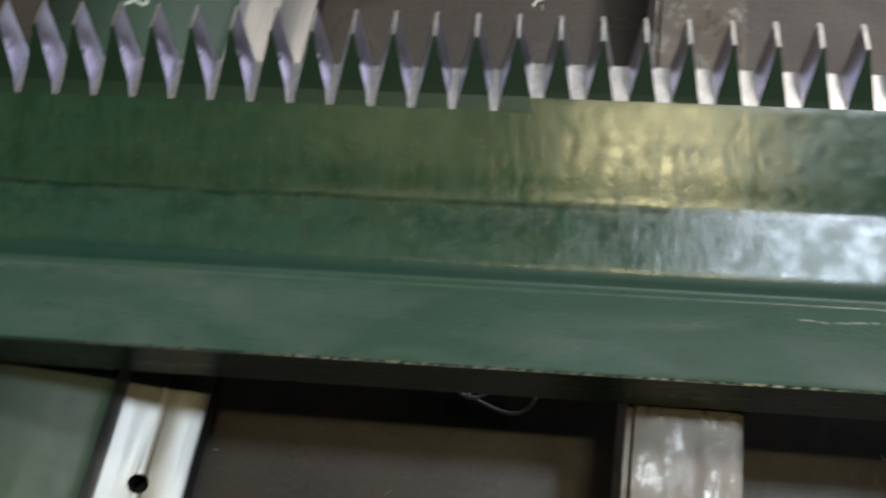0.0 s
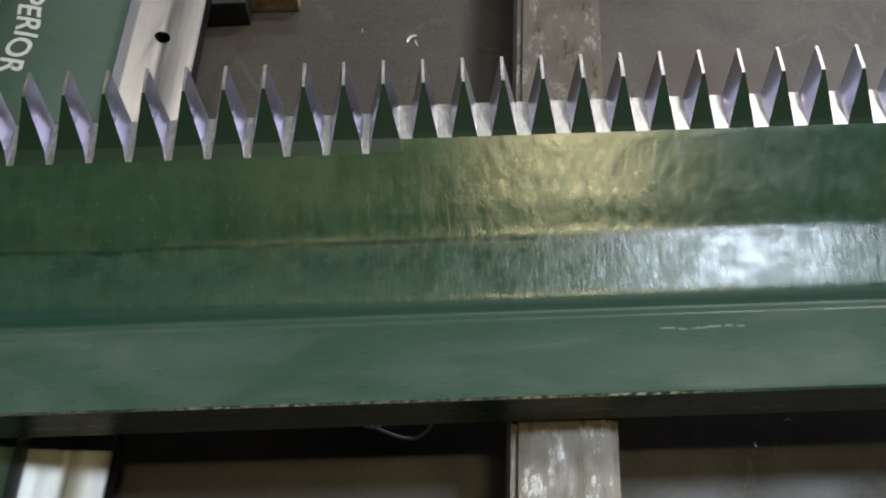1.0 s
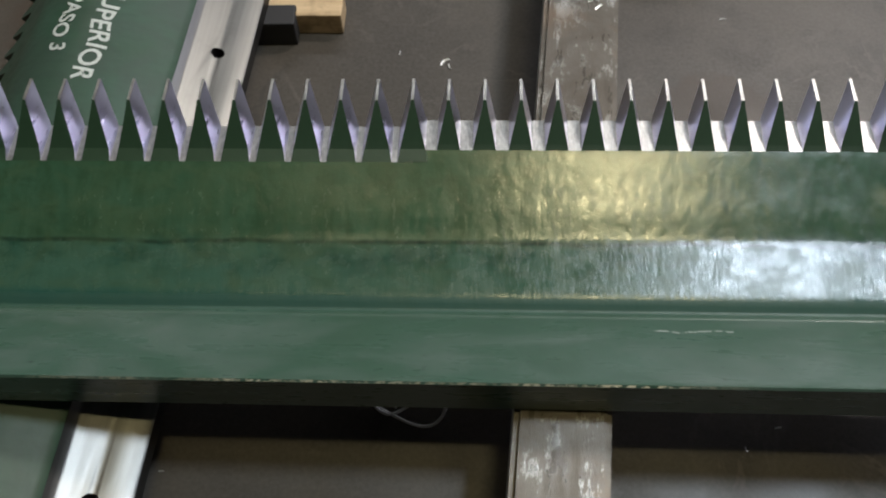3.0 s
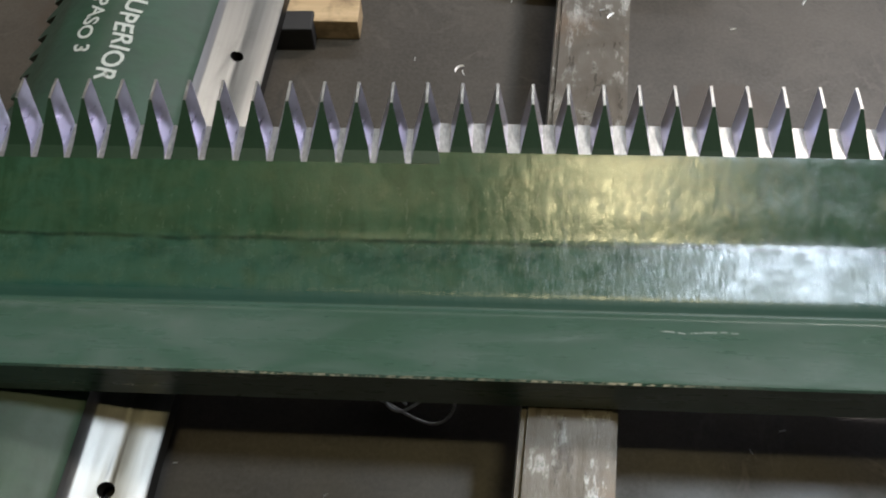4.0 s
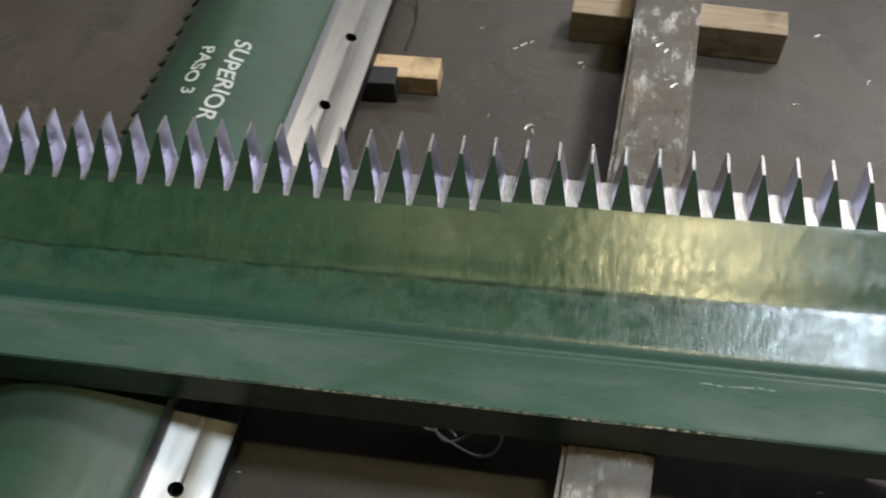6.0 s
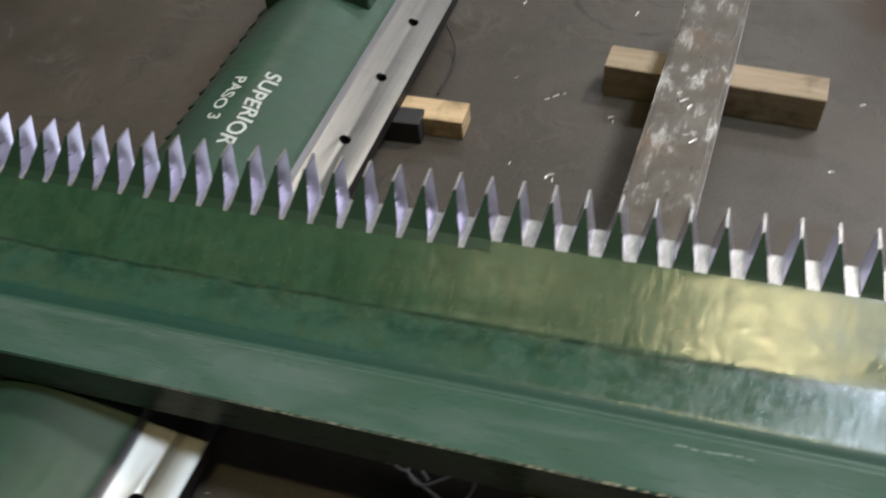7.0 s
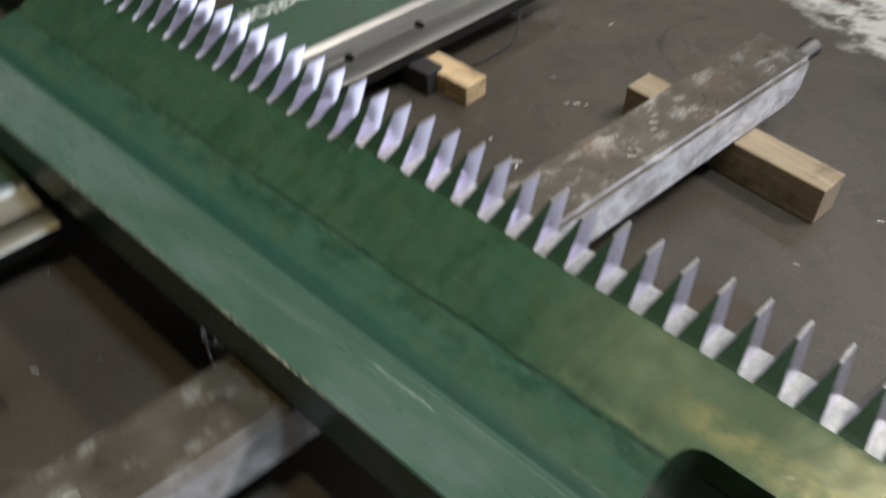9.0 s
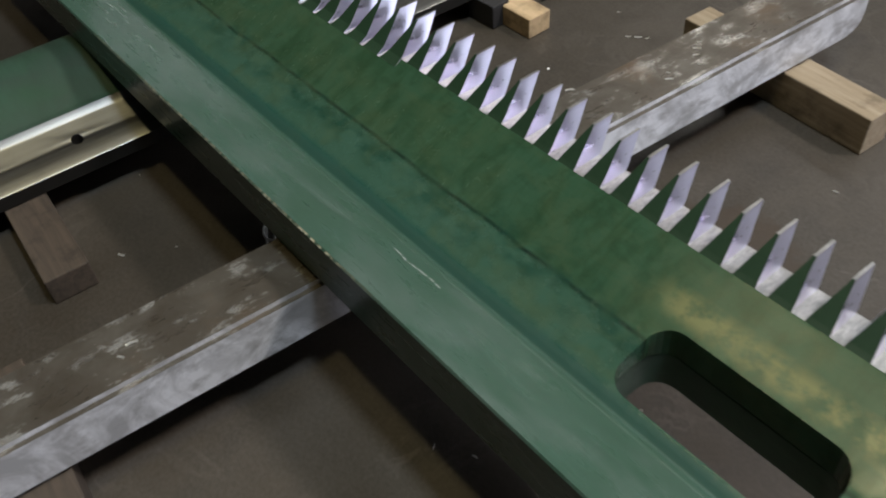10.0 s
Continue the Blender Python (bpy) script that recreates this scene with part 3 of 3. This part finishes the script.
block("wood_block", "weathered pine batten lying under the steel bar", 0.176, 0.354, -4.0, 0.266, 0.043, 0.048, WOOD_OLD)
block("wood_block", "short pale pine offcut tucked under the lower plate", -0.205, 0.243, 0.0, 0.182, 0.038, 0.029, WOOD_PALE)
block("wood_block", "grimy dark wooden batten under the machined strip", -0.195, -0.412, -3.0, 0.19, 0.046, 0.033, WOOD_DARK)
block("wood_block", "grimy dark batten under the near end of the bar", 0.075, -0.518, -4.0, 0.175, 0.046, 0.048, WOOD_DARK)
block("rubber_block", "black rubber packing block against the lower plate", -0.190, 0.220, 2.0, 0.050, 0.030, 0.034, RUBBER, 0, "rubber block")

# the bar that carries the plate
BAR_POSE = pose(0.131, 0, 0, 0, 0, -4.57)
bar = tagged(new("steel_bar"), "heavy hot-rolled steel bar with flaking grey scale on battens", "steel bar")
bar.matrix_world = BAR_POSE
bm = bmesh.new()
side = [(-1.0, 0.048), (0.435, 0.048), (0.452, 0.053), (0.463, 0.062), (0.466, 0.080), (0.466, 0.1065), (-1.0, 0.1065)]
a, b = [bm.verts.new((-0.0375, y, z)) for y, z in side], [bm.verts.new((0.0375, y, z)) for y, z in side]
for i in range(len(side)):
    j = (i + 1) % len(side)
    bm.faces.new((a[i], a[j], b[j], b[i]))
bm.faces.new(a), bm.faces.new(b[::-1])
bmesh.ops.recalc_face_normals(bm, faces=bm.faces)
bmesh.ops.bevel(bm, geom=[e for e in bm.edges if abs((e.verts[0].co - e.verts[1].co).normalized().x) < 0.5], offset=0.005, segments=2, affect="EDGES")
bar_body = soften(part("bar_body", bm, [BAR, BAR_SIDE, WORN_EDGE], bar))
for p in bar_body.data.polygons:
    if abs(p.normal.x) > 0.8 or p.normal.y > 0.8:
        p.material_index = 1
    elif p.normal.x > 0.3 and p.normal.z > 0.3:
        p.material_index = 2
bm = bmesh.new()
bmesh.ops.create_cone(bm, cap_ends=True, segments=20, radius1=0.012, radius2=0.010, depth=0.05, matrix=pose(0.014, 0.488, 0.088, 90, 0, 0))
soften(part("end_stub", bm, STRIP, bar, "bright steel stub on the bar's end"))


# ---- chips, curl and wire ----
def chip(label, x, y, z, rz, length, width, bend):
    """A thin curled sliver of cut steel."""
    bm = bmesh.new()
    n = 7
    rows = []
    for i in range(n):
        u = i / (n - 1)
        a = (u - 0.5) * bend
        cx, cy = length * (u - 0.5), length * 0.35 * (math.cos(a) - math.cos(bend / 2))
        lift = 0.0004 + 0.0012 * u * u
        rows.append([bm.verts.new((cx, cy + s * width / 2, lift + (0.0006 if s > 0 else 0))) for s in (-1, 1)])
    for r, q in zip(rows, rows[1:]):
        bm.faces.new((r[0], r[1], q[1], q[0]))
    bmesh.ops.solidify(bm, geom=bm.faces[:], thickness=0.0003)
    ob = link("metal_chip", bm, CHIP)
    ob.matrix_world = pose(x, y, z, 0, 0, rz)
    return tagged(ob, label, "metal chip", "scattered metal chips")


ON_FLOOR = "small bright curled steel chip on the floor"
ON_BAR = "small bright curled steel chip on the bar"
for x, y, rz, ln, bend in ((0.005, 0.182, 40, 0.016, 2.4), (0.010, 0.176, 110, 0.009, 1.5), (-0.075, 0.354, 10, 0.007, 1.0), (-0.016, 0.327, 35, 0.012, 0.8), (-0.026, 0.319, 20, 0.009, 0.6),
                           (-0.006, 0.333, 35, 0.006, 0.5), (0.324, 0.254, 0, 0.008, 1.4), (-0.047, 0.195, 80, 0.006, 1.0), (0.414, 0.30, 60, 0.01, 1.6), (0.36, 0.38, 20, 0.009, 1.0),
                           (0.060, 0.300, 15, 0.008, 1.2), (0.064, 0.292, 80, 0.006, 1.2), (-0.227, -0.288, 0, 0.006, 0.8), (-0.09, -0.31, 30, 0.005, 1.0), (-0.12, -0.36, 25, 0.012, 0.6),
                           (0.23, -0.40, 80, 0.006, 1.0), (0.28, -0.35, 20, 0.005, 1.0), (0.31, -0.235, 10, 0.007, 1.2), (0.28, -0.255, 120, 0.006, 1.2), (0.37, -0.10, 50, 0.007, 1.3),
                           (0.36, -0.12, 10, 0.006, 1.1), (-0.42, 0.60, 10, 0.008, 1.0), (-0.10, 0.52, 60, 0.008, 1.0), (0.063, 0.52, 70, 0.012, 1.6), (-0.38, 0.52, 70, 0.006, 1.0)):
    chip(ON_FLOOR, x, y, 0.0003, rz, ln * 0.8, ln * 0.16, bend)
for x, y, rz, ln, bend in ((0.145, 0.225, 30, 0.012, 1.2), (0.152, 0.215, 50, 0.009, 1.4), (0.139, 0.236, 10, 0.007, 1.0), (0.161, 0.162, 40, 0.012, 1.4), (0.153, 0.170, 0, 0.007, 1.0),
                           (0.099, -0.412, 70, 0.014, 1.6), (0.106, -0.425, 30, 0.010, 1.2), (0.165, 0.205, 15, 0.006, 0.8)):
    chip(ON_BAR, x, y, 0.1068, rz, ln * 0.75, ln * 0.16, bend)


def ribbon(name, pts, width, mat):
    cu = bpy.data.curves.new(name, "CURVE")
    cu.dimensions, cu.bevel_depth, cu.bevel_resolution = "3D", width, 2
    sp = cu.splines.new("NURBS")
    sp.points.add(len(pts) - 1)
    sp.use_endpoint_u, sp.order_u = True, 4
    for p, c in zip(sp.points, pts):
        p.co = (*c, 1)
    tmp = new("tmp", cu)
    me = bpy.data.meshes.new_from_object(tmp.evaluated_get(bpy.context.evaluated_depsgraph_get()))
    bpy.data.objects.remove(tmp)
    me.materials.append(mat)
    for p in me.polygons:
        p.use_smooth = True
    return new(name, me)


coil = [(-0.074, -0.216, 0.004), (-0.068, -0.221, 0.007), (-0.062, -0.217, 0.010), (-0.057, -0.224, 0.006), (-0.050, -0.221, 0.003), (-0.038, -0.229, 0.005), (-0.022, -0.237, 0.004),
        (-0.006, -0.243, 0.003), (0.006, -0.243, 0.004), (0.015, -0.236, 0.008), (0.019, -0.226, 0.013), (0.017, -0.217, 0.016), (0.010, -0.213, 0.014), (0.001, -0.216, 0.010), (-0.012, -0.222, 0.007),
        (-0.024, -0.231, 0.005), (-0.034, -0.234, 0.004), (-0.044, -0.229, 0.007), (-0.048, -0.220, 0.010), (-0.042, -0.214, 0.009), (-0.033, -0.220, 0.006), (-0.026, -0.226, 0.003)]
tagged(ribbon("swarf_curl", coil, 0.0014, CHIP), "bright coiled steel turning lying on the floor", "metal chip")
tagged(ribbon("wire", [(-0.215, 0.43, 0.03), (-0.20, 0.425, 0.036), (-0.184, 0.412, 0.026), (-0.172, 0.396, 0.012), (-0.166, 0.380, 0.004), (-0.164, 0.345, 0.003), (-0.17, 0.30, 0.003)], 0.0016, RUBBER), "thin black wire trailing from the plate to the floor", "wire")

# ---- red cone ----
cone = tagged(new("traffic_cone"), "dull red plastic cone with a flat flanged base", "traffic cone")
cone.matrix_world = pose(0.462, 0.79, 0, 0, 0, 45)
base = rounded_rect(-0.115, 0.115, -0.115, 0.115, 0.035, 2)
bm = prism(base, 0.0, 0.026)
bmesh.ops.bevel(bm, geom=[e for e in bm.edges if e.verts[0].co.z > 0.02 and e.verts[1].co.z > 0.02], offset=0.005, segments=2, affect="EDGES")
part("base", bm, RED, cone)
bm = bmesh.new()
bmesh.ops.create_cone(bm, cap_ends=True, segments=40, radius1=0.078, radius2=0.02, depth=0.42, matrix=Matrix.Translation((0, 0, 0.236)))
soften(part("cone_body", bm, RED, cone), 50)
